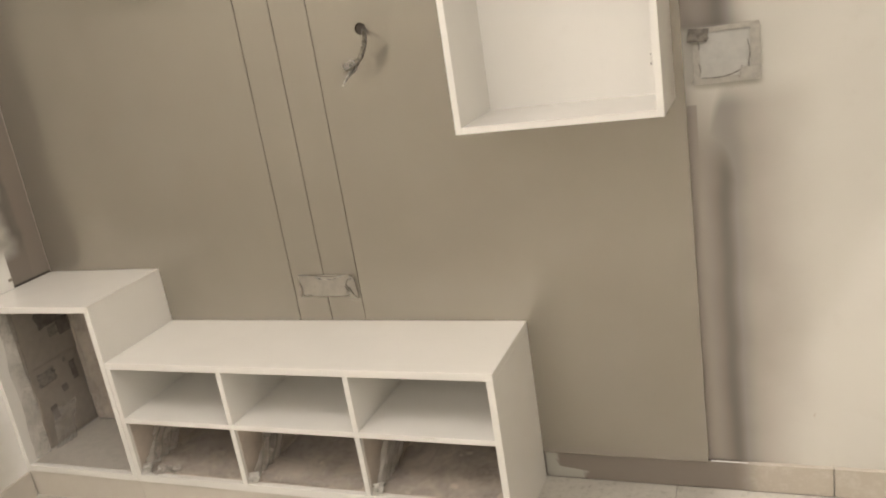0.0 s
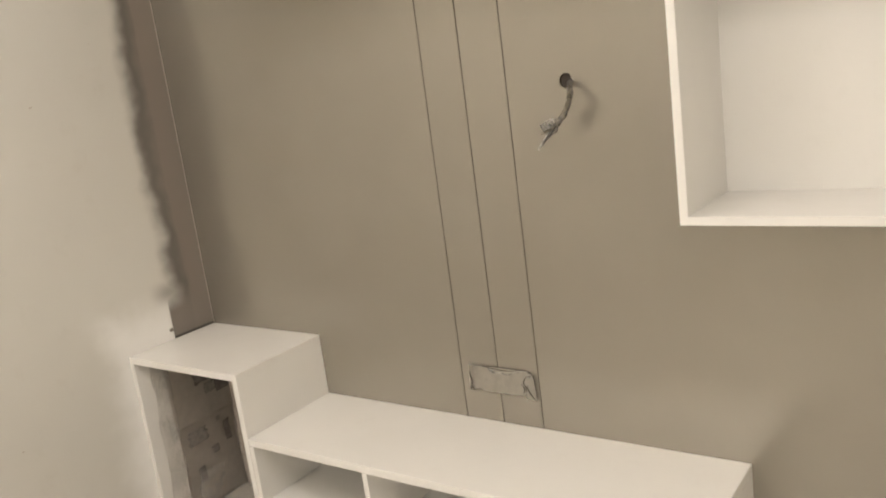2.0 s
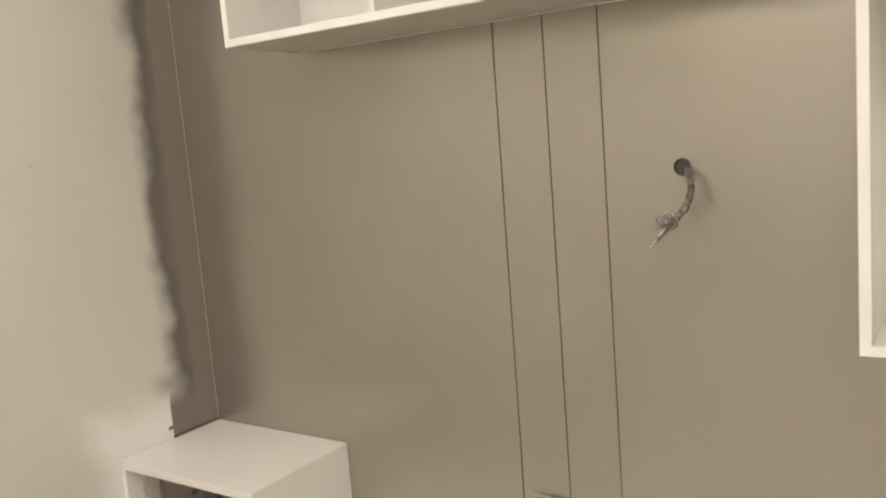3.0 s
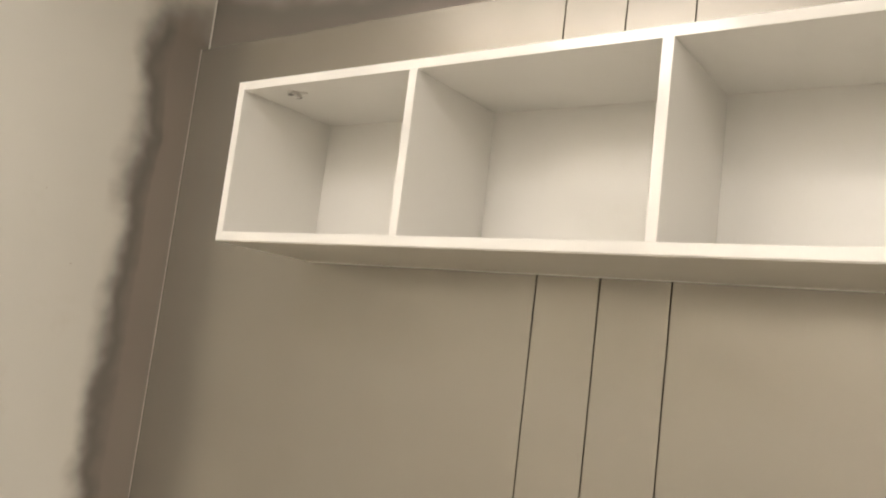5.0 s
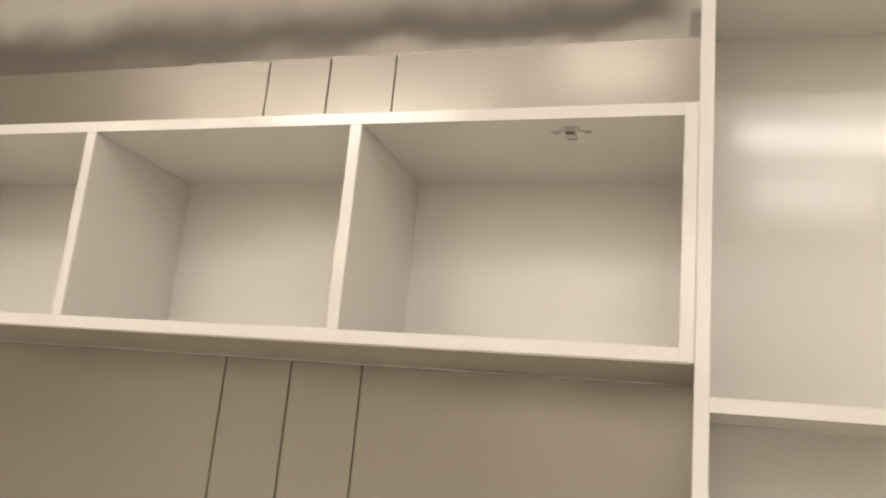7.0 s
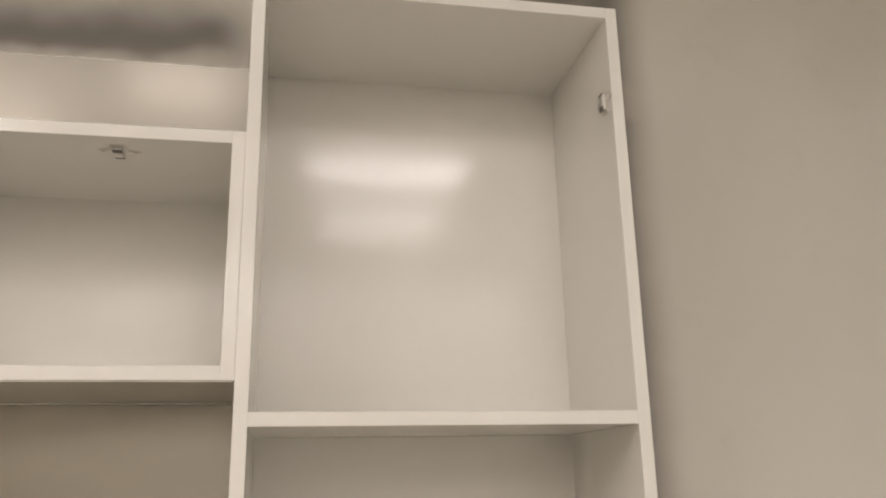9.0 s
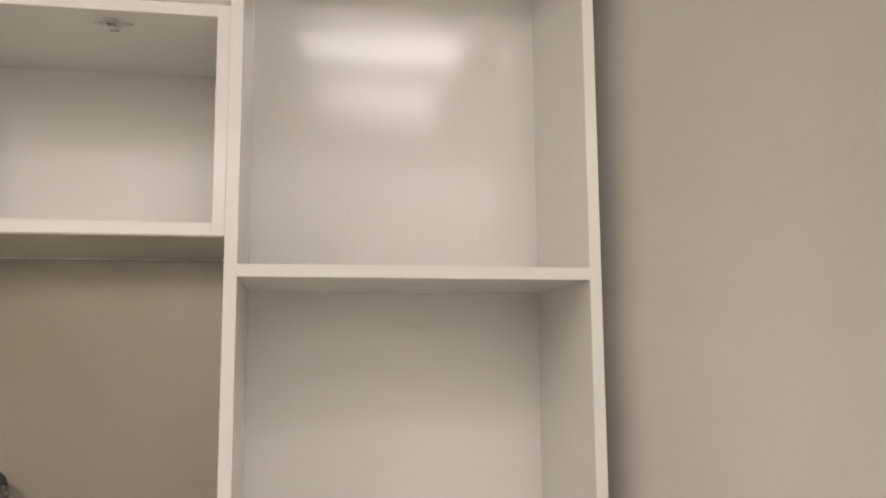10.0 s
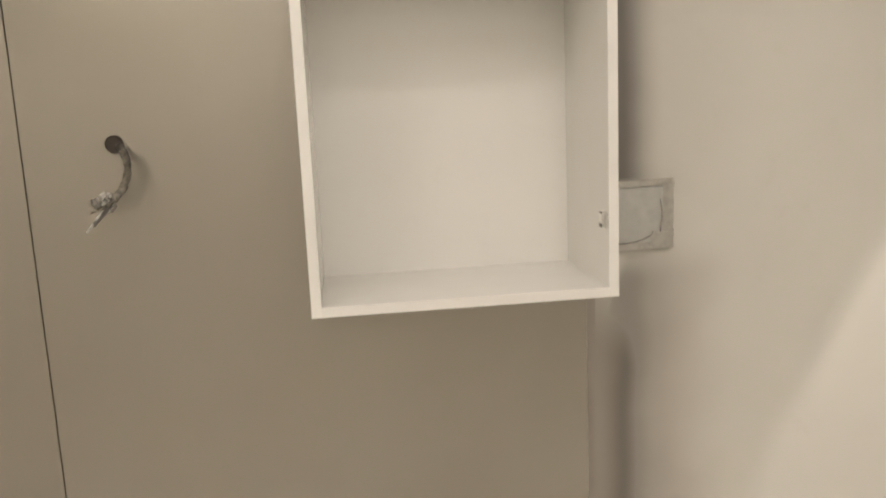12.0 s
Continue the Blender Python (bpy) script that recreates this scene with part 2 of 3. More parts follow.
DUST_SHEET = wrap_material("dusty_sheet", (0.79, 0.745, 0.67), 0.6, 0.93, 0.12)
PAPER = wrap_material("mask_paper", (0.86, 0.845, 0.79), 0.35, 0.92, 0.12)
STEEL = plain("nickel_steel", (0.72, 0.70, 0.65), 0.3, 0.5)
BEAD = plain("painted_filler", (0.47, 0.42, 0.36), 0.5)
DARK = plain("dark_cavity", (0.085, 0.07, 0.055), 0.8)
WIRE = plain("dusty_grey_cable", (0.15, 0.135, 0.11), 0.34, 0, 90, 0.5)
DULL_TAPE = wrap_material("dusty_clear_tape", (0.19, 0.17, 0.13), 0.16, 0.35, 0.7, 75)
CREASE = wrap_material("shadowed_tape_crease", (0.13, 0.11, 0.085), 0.25, 0.7)
BRIGHT_TAPE = wrap_material("crinkled_clear_tape", (0.74, 0.71, 0.64), 0.12, 0.22, 0.7, 80)
WIRE_AND_GAP = plain("dark_cable_and_gap", (0.10, 0.09, 0.075), 0.4, 0, 90, 0.6)
FRESH_WHITE = plain("fresh_white_paint", (0.88, 0.865, 0.825), 0.7, 0, 14, 0.97)
METAL_WHITE = plain("white_metal", (0.72, 0.71, 0.68), 0.4)
GLOW_DOWN, GLOW_DIM = glow("panel_glow", 3.0), glow("fill_panel_glow", 1.35)


# ---- mesh helpers ----
def origin_of(ob):
    at = Vector((0, 0, 0))
    while ob is not None:
        at += ob.location
        ob = ob.parent
    return at


def part(name, bm, material, parent=None, label="", smooth=False):
    """Links a bmesh in world coordinates as one mesh object under a thing or a part."""
    if parent is not None:
        bmesh.ops.translate(bm, vec=-origin_of(parent), verts=bm.verts)
    bmesh.ops.recalc_face_normals(bm, faces=bm.faces)
    data = bpy.data.meshes.new(name)
    bm.to_mesh(data)
    bm.free()
    data.materials.append(material)
    if smooth:
        for p in data.polygons:
            p.use_smooth = True
    ob = new(name, data)
    ob.parent = parent
    if label:
        ob["label"] = label
    return ob


def thing(name, x, y, z, label, category, group="", kind=""):
    ob = new(name)
    ob.location = (x, y, z)
    ob.empty_display_size = 0.1
    return tagged(ob, label, category, group, kind)


def slab(x0, x1, y0, y1, z0, z1, bevel=0.0006):
    bm = bmesh.new()
    bmesh.ops.create_cube(bm, size=1)
    for v in bm.verts:
        v.co = ((x0, x1)[v.co.x > 0], (y0, y1)[v.co.y > 0], (z0, z1)[v.co.z > 0])
    if bevel:
        bmesh.ops.bevel(bm, geom=bm.edges[:], offset=bevel, segments=1, affect="EDGES")
    return bm


def pipe(points, radius, sides=8, taper=None):
    """A round tube along points."""
    bm = bmesh.new()
    rings = []
    up = Vector((0.13, 0.9, 0.21)).normalized()
    for i, p in enumerate(points):
        p = Vector(p)
        a, b = Vector(points[max(i - 1, 0)]), Vector(points[min(i + 1, len(points) - 1)])
        d = (b - a).normalized()
        u = d.cross(up).normalized()
        w = d.cross(u)
        r = radius * (taper(i / (len(points) - 1)) if taper else 1)
        rings.append([bm.verts.new(p + r * (math.cos(k * math.tau / sides) * u + math.sin(k * math.tau / sides) * w)) for k in range(sides)])
    for a, b in zip(rings, rings[1:]):
        for k in range(sides):
            bm.faces.new((a[k], a[(k + 1) % sides], b[(k + 1) % sides], b[k]))
    bm.faces.new(rings[0]), bm.faces.new(rings[-1])
    return bm


def disc(cx, cy, cz, r, depth, axis="z", sides=32):
    bm = bmesh.new()
    bmesh.ops.create_cone(bm, cap_ends=True, segments=sides, radius1=r, radius2=r, depth=depth)
    turn = {"z": pose(0, 0, 0), "y": pose(0, 0, 0, 90), "x": pose(0, 0, 0, 0, 90)}[axis]
    bmesh.ops.transform(bm, matrix=Matrix.Translation((cx, cy, cz)) @ turn, verts=bm.verts)
    return bm


def spline(points, steps):
    """Catmull-Rom points through the given ones."""
    pts = [Vector(p) for p in points]
    pts = [2 * pts[0] - pts[1]] + pts + [2 * pts[-1] - pts[-2]]
    out = []
    for i in range(1, len(pts) - 2):
        a, b, c, d = pts[i - 1:i + 3]
        for k in range(steps):
            t = k / steps
            out.append(0.5 * (2 * b + (c - a) * t + (2 * a - 5 * b + 4 * c - d) * t * t + (3 * b - a - 3 * c + d) * t ** 3))
    return out + [pts[-2]]


def crumpled(corner, u, v, nu, nv, amp, seed, pleat=0.0, thick=0.0008, ragged=0.0, freq=9.0):
    """A creased sheet from corner along u and v, with folds along its normal."""
    bm = bmesh.new()
    corner, u, v = Vector(corner), Vector(u), Vector(v)
    n = u.cross(v).normalized()
    grid = []
    for i in range(nu + 1):
        row = []
        for j in range(nv + 1):
            a, b = i / nu, j / nv
            q = Vector((a * u.length * freq + seed, b * v.length * freq, seed * 1.7))
            r = 1 - abs(noise.noise(q * 1.3)) * 2
            h = amp * (0.55 * noise.noise(q) + 0.45 * r * r + 0.3 * noise.noise(q * 3.1))
            h += pleat * abs(math.sin(a * 13 + 3 * noise.noise(q * 0.6)))
            edge = ragged * noise.noise(Vector((b * 7, a * 7, seed))) * (abs(a - 0.5) * 2) ** 3
            row.append(bm.verts.new(corner + u * (a + edge) + v * (b + edge * 0.6) + n * max(h, -amp * 0.3)))
        grid.append(row)
    for i in range(nu):
        for j in range(nv):
            bm.faces.new((grid[i][j], grid[i + 1][j], grid[i + 1][j + 1], grid[i][j + 1]))
    bmesh.ops.solidify(bm, geom=bm.faces[:], thickness=thick)
    return bm


# ---- the room ----
ROOM_X, ROOM_Y, WALL_Y = 4.7, -5.4, 0.025
tagged(part("wall_back", slab(-0.12, ROOM_X + 0.12, WALL_Y, WALL_Y + 0.12, -0.1, CEIL, 0), BACK), "beige plastered wall with dark overspray round the panelling", "wall", kind="structure")
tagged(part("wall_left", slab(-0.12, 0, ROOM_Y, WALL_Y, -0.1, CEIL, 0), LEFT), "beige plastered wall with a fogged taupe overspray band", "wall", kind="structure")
tagged(part("wall_right", slab(ROOM_X, ROOM_X + 0.12, ROOM_Y, WALL_Y, -0.1, CEIL, 0), PLAIN), "plain beige plastered wall", "wall", kind="structure")
tagged(part("wall_front", slab(-0.12, ROOM_X + 0.12, ROOM_Y - 0.12, ROOM_Y, -0.1, CEIL, 0), PLAIN), "plain beige plastered wall", "wall", kind="structure")
tagged(part("ceiling", slab(-0.12, ROOM_X + 0.12, ROOM_Y - 0.12, WALL_Y + 0.12, CEIL, CEIL + 0.12, 0), FRESH_WHITE), "plain white painted ceiling", "ceiling", kind="structure")
floor = tagged(part("floor", slab(-0.12, ROOM_X + 0.12, ROOM_Y - 0.12, WALL_Y + 0.12, -0.11, -0.003, 0), GROUT), "floor of dusty beige glazed tiles", "floor", kind="structure")

# caulk line in the corner above and beside the panelling
caulk = tagged(part("trim", pipe([(0.003, 0.022, 2.50 + 0.045 * i) for i in range(10)], 0.0022, 6), TAPE, None, "", True), "thin pale bead of filler in the wall corner", "trim", kind="structure")
tagged(part("trim", pipe([(0.0025 + 0.001 * noise.noise(Vector((0, i * 0.7, 3))), -0.002, 0.80 + 0.0422 * i) for i in range(41)], 0.0013, 6), BEAD, None, "", True), "thin painted bead of filler down the panelling edge", "trim", kind="structure")

tagged(part("trim", pipe([(0.95 + 0.098 * i, 0.003, 2.4885 + 0.0006 * noise.noise(Vector((i * 0.9, 0, 5)))) for i in range(11)], 0.0016, 6), PLAIN, None, "", True), "thin pale bead of filler along the panelling top", "trim", kind="structure")

# ---- panelling ----
panelling = thing("wall_panelling", 1.25, 0.0, 0.1, "satin taupe painted wall panelling with three narrow grooves", "wall panelling")
PZ0, PZ1, PX1 = 0.10, 2.487, 2.502
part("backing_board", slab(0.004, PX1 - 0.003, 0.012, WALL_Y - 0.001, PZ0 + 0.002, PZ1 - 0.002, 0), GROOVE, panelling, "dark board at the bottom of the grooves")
G1, G2, G3, GAP = 1.129, 1.259, 1.392, 0.0014
for x0, x1 in ((0.001, G1 - GAP), (G1 + GAP, G2 - GAP), (G2 + GAP, G3 - GAP)):
    part("board", slab(x0, x1, 0.0, 0.0115, PZ0, PZ1, 0.0004), TAUPE, panelling)

HOLE_X, HOLE_Z, HOLE_R = 1.565, 1.552, 0.0185


def holed_board(x0, x1, z0, z1, cx, cz, r, y0, y1):
    bm = bmesh.new()
    out = [bm.verts.new((x, y0, z)) for x, z in ((x0, z0), (x1, z0), (x1, z1), (x0, z1))]
    rim = [bm.verts.new((cx + r * math.cos(k * math.tau / 36), y0, cz + r * math.sin(k * math.tau / 36))) for k in range(36)]
    edges = [bm.edges.new((ring[i], ring[(i + 1) % len(ring)])) for ring in (out, rim) for i in range(len(ring))]
    bmesh.ops.triangle_fill(bm, use_beauty=True, use_dissolve=False, edges=edges)
    made = bmesh.ops.extrude_face_region(bm, geom=bm.faces[:])
    bmesh.ops.translate(bm, vec=(0, y1 - y0, 0), verts=[e for e in made["geom"] if isinstance(e, bmesh.types.BMVert)])
    return bm


part("board", holed_board(G3 + GAP, PX1, PZ0, PZ1, HOLE_X, HOLE_Z, HOLE_R, 0.0, 0.0115), TAUPE, panelling)
part("cable_hole", disc(HOLE_X, 0.0117, HOLE_Z, HOLE_R + 0.0008, 0.0004, "y"), DARK, panelling, "round dark cable hole")


# ---- cabinets ----
T = 0.018


def hinge_plate(parent, x, y, z, side):
    """A winged hinge plate screwed to a board: side 'down' on a top's underside, 'in' on a side panel's inner face."""
    def turn(bm):
        m = Matrix.Translation((x, y, z)) @ (pose(0, 0, 0, 180) if side == "down" else pose(0, 0, 0, 0, -90))
        bmesh.ops.transform(bm, matrix=m, verts=bm.verts)
        return bm
    bm = bmesh.new()
    outline = [(-0.028, -0.003), (-0.012, -0.006), (-0.009, -0.010), (0.009, -0.010), (0.012, -0.006), (0.028, -0.003), (0.028, 0.003), (0.012, 0.006), (0.009, 0.022), (-0.009, 0.022), (-0.012, 0.006), (-0.028, 0.003)]
    f = bm.faces.new([bm.verts.new((a, b, 0.0002)) for a, b in outline])
    up = bmesh.ops.extrude_face_region(bm, geom=[f])
    bmesh.ops.translate(bm, vec=(0, 0, 0.0018), verts=[e for e in up["geom"] if isinstance(e, bmesh.types.BMVert)])
    if side == "in":
        bmesh.ops.rotate(bm, cent=(0, 0, 0), matrix=Matrix.Rotation(radians(90), 3, "Z"), verts=bm.verts)
    plate = part("hinge_plate", turn(bm), STEEL, parent, "small nickel hinge plate")
    saddle = slab(-0.006, 0.006, -0.008, 0.018, 0.002, 0.008, 0.001)
    if side == "in":
        bmesh.ops.rotate(saddle, cent=(0, 0, 0), matrix=Matrix.Rotation(radians(90), 3, "Z"), verts=saddle.verts)
    part("saddle", turn(saddle), STEEL, plate)
    for y0, y1 in ((0.012, 0.0195), (-0.0085, -0.0055)):
        slot = slab(-0.0062, 0.0062, y0, y1, 0.0065, 0.0088, 0.0005)
        if side == "in":
            bmesh.ops.rotate(slot, cent=(0, 0, 0), matrix=Matrix.Rotation(radians(90), 3, "Z"), verts=slot.verts)
        part("slot", turn(slot), WIRE, plate, "dark slot in the hinge plate")
    for k in (-0.021, 0.021):
        a, b = (k, 0) if side == "down" else (0, k)
        part("screw", turn(disc(a, b, 0.0026, 0.0030, 0.0016)), STEEL, plate, "small screw head")


def open_case(name, x0, x1, y0, z0, z1, label, dividers=(), shelves=(), group="white open cabinets"):
    """An open-fronted case: two sides, top, bottom, thin back, upright dividers at x, shelves at z."""
    c = thing(name, (x0 + x1) / 2, y0 / 2, z0, label, "cabinet", group)
    part("side_panel", slab(x0, x0 + T, y0, -0.001, z0, z1), WHITE, c)
    part("side_panel", slab(x1 - T, x1, y0, -0.001, z0, z1), WHITE, c)
    part("top", slab(x0 + T, x1 - T, y0, -0.001, z1 - T, z1), WHITE, c)
    part("bottom", slab(x0 + T, x1 - T, y0, -0.001, z0, z0 + T), WHITE, c)
    part("back_panel", slab(x0 + T, x1 - T, -0.007, -0.0015, z0 + T, z1 - T, 0), WHITE, c)
    for x in dividers:
        part("divider", slab(x - T / 2, x + T / 2, y0, -0.0075, z0 + T, z1 - T), WHITE, c)
    for z in shelves:
        part("shelf", slab(x0 + T, x1 - T, y0, -0.0075, z - T, z), WHITE, c)
    return c


upper = open_case("wall_cabinet", 0.525, 1.9298, -0.273, 1.915, 2.251, "long white lacquered wall cabinet with three open bays", (0.989, 1.4535))
# the white underside's shade is put into this taupe sheet's colour
part("underside", slab(0.5258, 1.9275, -0.2722, -0.0015, 1.9132, 1.9148, 0), SHADED_WHITE, upper, "white underside tinted taupe for its shade")
part("filler_bead", pipe([(0.53 + 0.1 * i, -0.0022, 1.9118 + 0.0008 * noise.noise(Vector((i * 0.9, 4, 5)))) for i in range(15)], 0.0012, 6), PLAIN, upper, "thin pale bead of filler along the back", True)
hinge_plate(upper, 0.648, -0.222, 2.251 - T, "down")
hinge_plate(upper, 1.760, -0.224, 2.251 - T, "down")
tall = open_case("wall_cabinet", 1.930, 2.478, -0.277, 1.248, 2.490, "tall white lacquered wall cabinet with two open bays", (), (1.876,))
hinge_plate(tall, 2.478 - T, -0.252, 1.392, "in")
hinge_plate(tall, 2.478 - T, -0.252, 2.345, "in")

# low cabinet beside the left wall, taller than the bench
BY, BOX_X, BOX_Z = -0.374, 0.550, 0.795
box = thing("side_cabinet", 0.276, BY / 2, 0.0, "white lacquered side cabinet, open, lined with newspaper and film", "cabinet")
part("side_panel", slab(0.002, 0.002 + T, BY, -0.001, 0.11, BOX_Z), WHITE, box)
part("side_panel", slab(BOX_X - 0.022, BOX_X, BY, -0.001, 0.11, BOX_Z), WHITE, box)
part("top", slab(0.002 + T, BOX_X - 0.022, BY, -0.001, BOX_Z - 0.024, BOX_Z), WHITE, box)
part("bottom", slab(0.002 + T, BOX_X - 0.022, BY, -0.001, 0.11, 0.135), WHITE, box)
part("back_panel", slab(0.002 + T, BOX_X - 0.022, -0.007, -0.0015, 0.135, BOX_Z - 0.024, 0), BARE, box, "unpainted brown back board")
part("plinth", slab(0.002, BOX_X, BY + 0.006, BY + 0.03, 0.0, 0.108), PLINTH, box, "dusty beige plinth board")

# bench with six bays
BX0, BX1, BZ = 0.551, 1.969, 0.583
bench = thing("bench_cabinet", 1.26, BY / 2, 0.0, "white lacquered low bench cabinet with six open bays", "cabinet")
part("top", slab(BX0, BX1, BY, -0.001, BZ - 0.024, BZ, 0.001), WHITE, bench)
part("side_panel", slab(BX0, BX0 + T, BY, -0.001, 0.11, BZ - 0.0245), WHITE, bench)
part("side_panel", slab(BX1 - 0.022, BX1, BY, -0.001, 0.0, BZ - 0.0245), WHITE, bench)
part("shelf", slab(BX0 + T, BX1 - 0.022, BY, -0.0075, 0.349, 0.349 + T), WHITE, bench)
part("bottom", slab(BX0 + T, BX1 - 0.022, BY, -0.001, 0.11, 0.138), WHITE, bench)
part("back_panel", slab(BX0 + T, BX1 - 0.022, -0.007, -0.0015, 0.367, BZ - 0.0245, 0), WHITE, bench)
part("back_panel", slab(BX0 + T, BX1 - 0.022, -0.007, -0.0015, 0.138, 0.349, 0), BARE, bench, "unpainted brown back board")
part("plinth", slab(BX0, BX1 - 0.023, BY + 0.006, BY + 0.03, 0.0, 0.108), PLINTH, bench, "dusty beige plinth board")
DIVS = (1.022, 1.492)
for x in DIVS:
    part("divider", slab(x - T / 2, x + T / 2, BY, -0.0075, 0.3675, BZ - 0.0245), WHITE, bench)
    part("divider", slab(x - T / 2, x + T / 2, BY, -0.0075, 0.1385, 0.3485), WHITE, bench)

# bare liners and crumpled film in the lower bays
BAYS = [(BX0 + T, DIVS[0] - T / 2), (DIVS[0] + T / 2, DIVS[1] - T / 2), (DIVS[1] + T / 2, BX1 - 0.022)]
for i, (x0, x1) in enumerate(BAYS):
    part("liner", slab(x0 + 0.001, x0 + 0.003, BY + 0.012, -0.008, 0.139, 0.348, 0), BARE, bench, "unpainted brown liner")
    part("liner", slab(x0 + 0.0035, x1 - 0.001, BY + 0.02, -0.008, 0.139, 0.141, 0), BARE, bench, "unpainted brown liner")
    part("liner", slab(x0 + 0.0035, x1 - 0.001, BY + 0.012, -0.008, 0.346, 0.348, 0), BARE, bench, "unpainted brown liner")
    film = tagged(part("plastic_film", crumpled((x0 + 0.012, BY + 0.006, 0.150), (0, 0.17, 0), (0.010, 0.13, 0.180), 60, 32, 0.007, 3.1 + 7 * i, 0.016, 0.0006, 0.10, 9), DENSE_FILM, None, "", True),
                  "crumpled cloudy film hanging inside a low bay", "plastic film", "masking films in the bays")
    tagged(part("plastic_film", crumpled((x0 + 0.02, BY + 0.015, 0.1425), (x1 - x0 - 0.05, 0, 0), (0, 0.33, 0.0), 44, 30, 0.010, 9.3 + 5 * i, 0.003, 0.0006, 0.04, 14), FILM, None, "", True),
           "wrinkled cloudy film lying in a low bay", "plastic film", "masking films in the bays")
    tagged(part("plastic_film", crumpled((x0 + 0.004, BY + 0.006, 0.141), (0.030, 0.012, 0), (0.004, 0.010, 0.036), 14, 14, 0.012, 21.7 + 3 * i, 0.006, 0.0006, 0.25, 34), KNOT, None, "", True),
           "knotted scrap of film at a divider's foot", "plastic film", "masking films in the bays")
    if i == 0:
        tagged(part("plastic_film", crumpled((x0 + 0.045, BY + 0.004, 0.1405), (0.10, 0.012, 0), (0, 0.045, 0.006), 30, 10, 0.014, 77.0, 0.003, 0.0006, 0.2, 24), DENSE_FILM, None, "", True),
               "pale rumpled strip of film along a bay's front", "plastic film", "masking films in the bays")

# newspaper and film in the side cabinet
tagged(part("dust_sheet", crumpled((0.03, BY + 0.02, 0.1365), (0.485, 0, 0), (0, 0.355, 0), 40, 30, 0.003, 14.0, 0.0, 0.0006, 0.03, 7), DUST_SHEET, None, "", True), "dusty beige sheet lying in the side cabinet", "dust sheet")
news = thing("newspaper", 0.024, -0.14, 0.137, "grey newspaper sheet taped inside the side cabinet", "newspaper")
part("sheet", crumpled((0.023, -0.265, 0.140), (0, 0.255, 0), (0, 0, 0.335), 20, 24, 0.005, 5.2), NEWS, news, "lower crumpled newsprint sheet", True)
part("sheet", crumpled((0.025, -0.270, 0.465), (0, 0.262, 0), (0, 0, 0.295), 20, 20, 0.004, 8.8), NEWS, news, "upper newsprint sheet with a folded hem", True)
part("fold", crumpled((0.0292, -0.268, 0.460), (0, 0.256, 0.004), (0, 0, 0.010), 26, 4, 0.0022, 15.0, 0, 0.0006, 0.03, 30), NEWS, news, "folded hem", True)


def print_block(y0, y1, z0, z1, mat, x=0.0335):
    part("print_block", crumpled((x, y0, z0), (0, y1 - y0, 0.004), (0, -0.003, z1 - z0), 10, 10, 0.0012, 7 + y0 * 31, 0, 0.0004, 0.22, 30), mat, news, "", True)


for y0, y1, z0, z1, m in ((-0.165, -0.02, 0.61, 0.765, INK), (-0.08, -0.015, 0.55, 0.615, INK), (-0.125, -0.085, 0.56, 0.60, PALE_INK), (-0.235, -0.15, 0.39, 0.445, PALE_INK),
                          (-0.075, -0.045, 0.35, 0.43, INK), (-0.14, -0.11, 0.325, 0.355, INK), (-0.215, -0.185, 0.24, 0.30, INK), (-0.10, -0.085, 0.44, 0.458, PALE_INK)):
    print_block(y0, y1, z0, z1, m)
tagged(part("plastic_film", crumpled((0.0225, BY + 0.030, 0.14), (0.004, 0.070, 0), (0, 0.022, 0.60), 14, 60, 0.012, 31.0, 0.008, 0.0006, 0.10, 7), FILM, None, "", True), "cloudy film strip hanging inside the side cabinet", "plastic film", "masking films in the bays")
tagged(part("plastic_film", crumpled((0.040, -0.255, 0.1365), (0.004, 0.10, 0), (0.012, 0.03, 0.16), 12, 18, 0.020, 41.0, 0.012, 0.0006, 0.15), FILM, None, "", True), "bunched cloudy film at the foot of the newspaper", "plastic film", "masking films in the bays")
tagged(part("plastic_film", crumpled((0.040, -0.016, 0.14), (0.15, 0.0, 0), (0.01, -0.002, 0.60), 24, 40, 0.010, 51.0, 0.010, 0.0006, 0.1), FILM, None, "", True), "cloudy film hanging on the cabinet's back", "plastic film", "masking films in the bays")

# torn tab of masking at the foot of the overspray band, and a painted gap shadow
rag = thing("tape_and_gap_shadow", 0.002, -0.185, 0.80, "dark tape tab on the wall, with the cabinet gap's shadow as a strip", "tape")
# dark strip stands in for the shadow between cabinet top and wall
part("gap_shadow", crumpled((0.0004, -0.180, 0.797), (0, 0.178, 0), (0, 0, 0.006), 30, 3, 0.0012, 111.0, 0, 0.0006, 0.02, 30), WIRE_AND_GAP, rag, "dark strip painted as the gap's shadow")
part("torn_tab", crumpled((0.0004, -0.196, 0.823), (0, 0.020, 0.002), (0, 0.001, 0.013), 8, 6, 0.002, 113.0, 0, 0.0006, 0.2, 60), DULL_FLAP, rag, "dark tape tab")

# ---- cables ----
cable = thing("cable_bundle", HOLE_X, -0.02, HOLE_Z, "twisted dusty cables hanging from a round hole, ends taped", "cable")
main = spline([(1.572, 0.010, 1.549), (1.584, -0.020, 1.540), (1.598, -0.052, 1.516), (1.600, -0.078, 1.490), (1.590, -0.092, 1.468), (1.577, -0.096, 1.454)], 9)
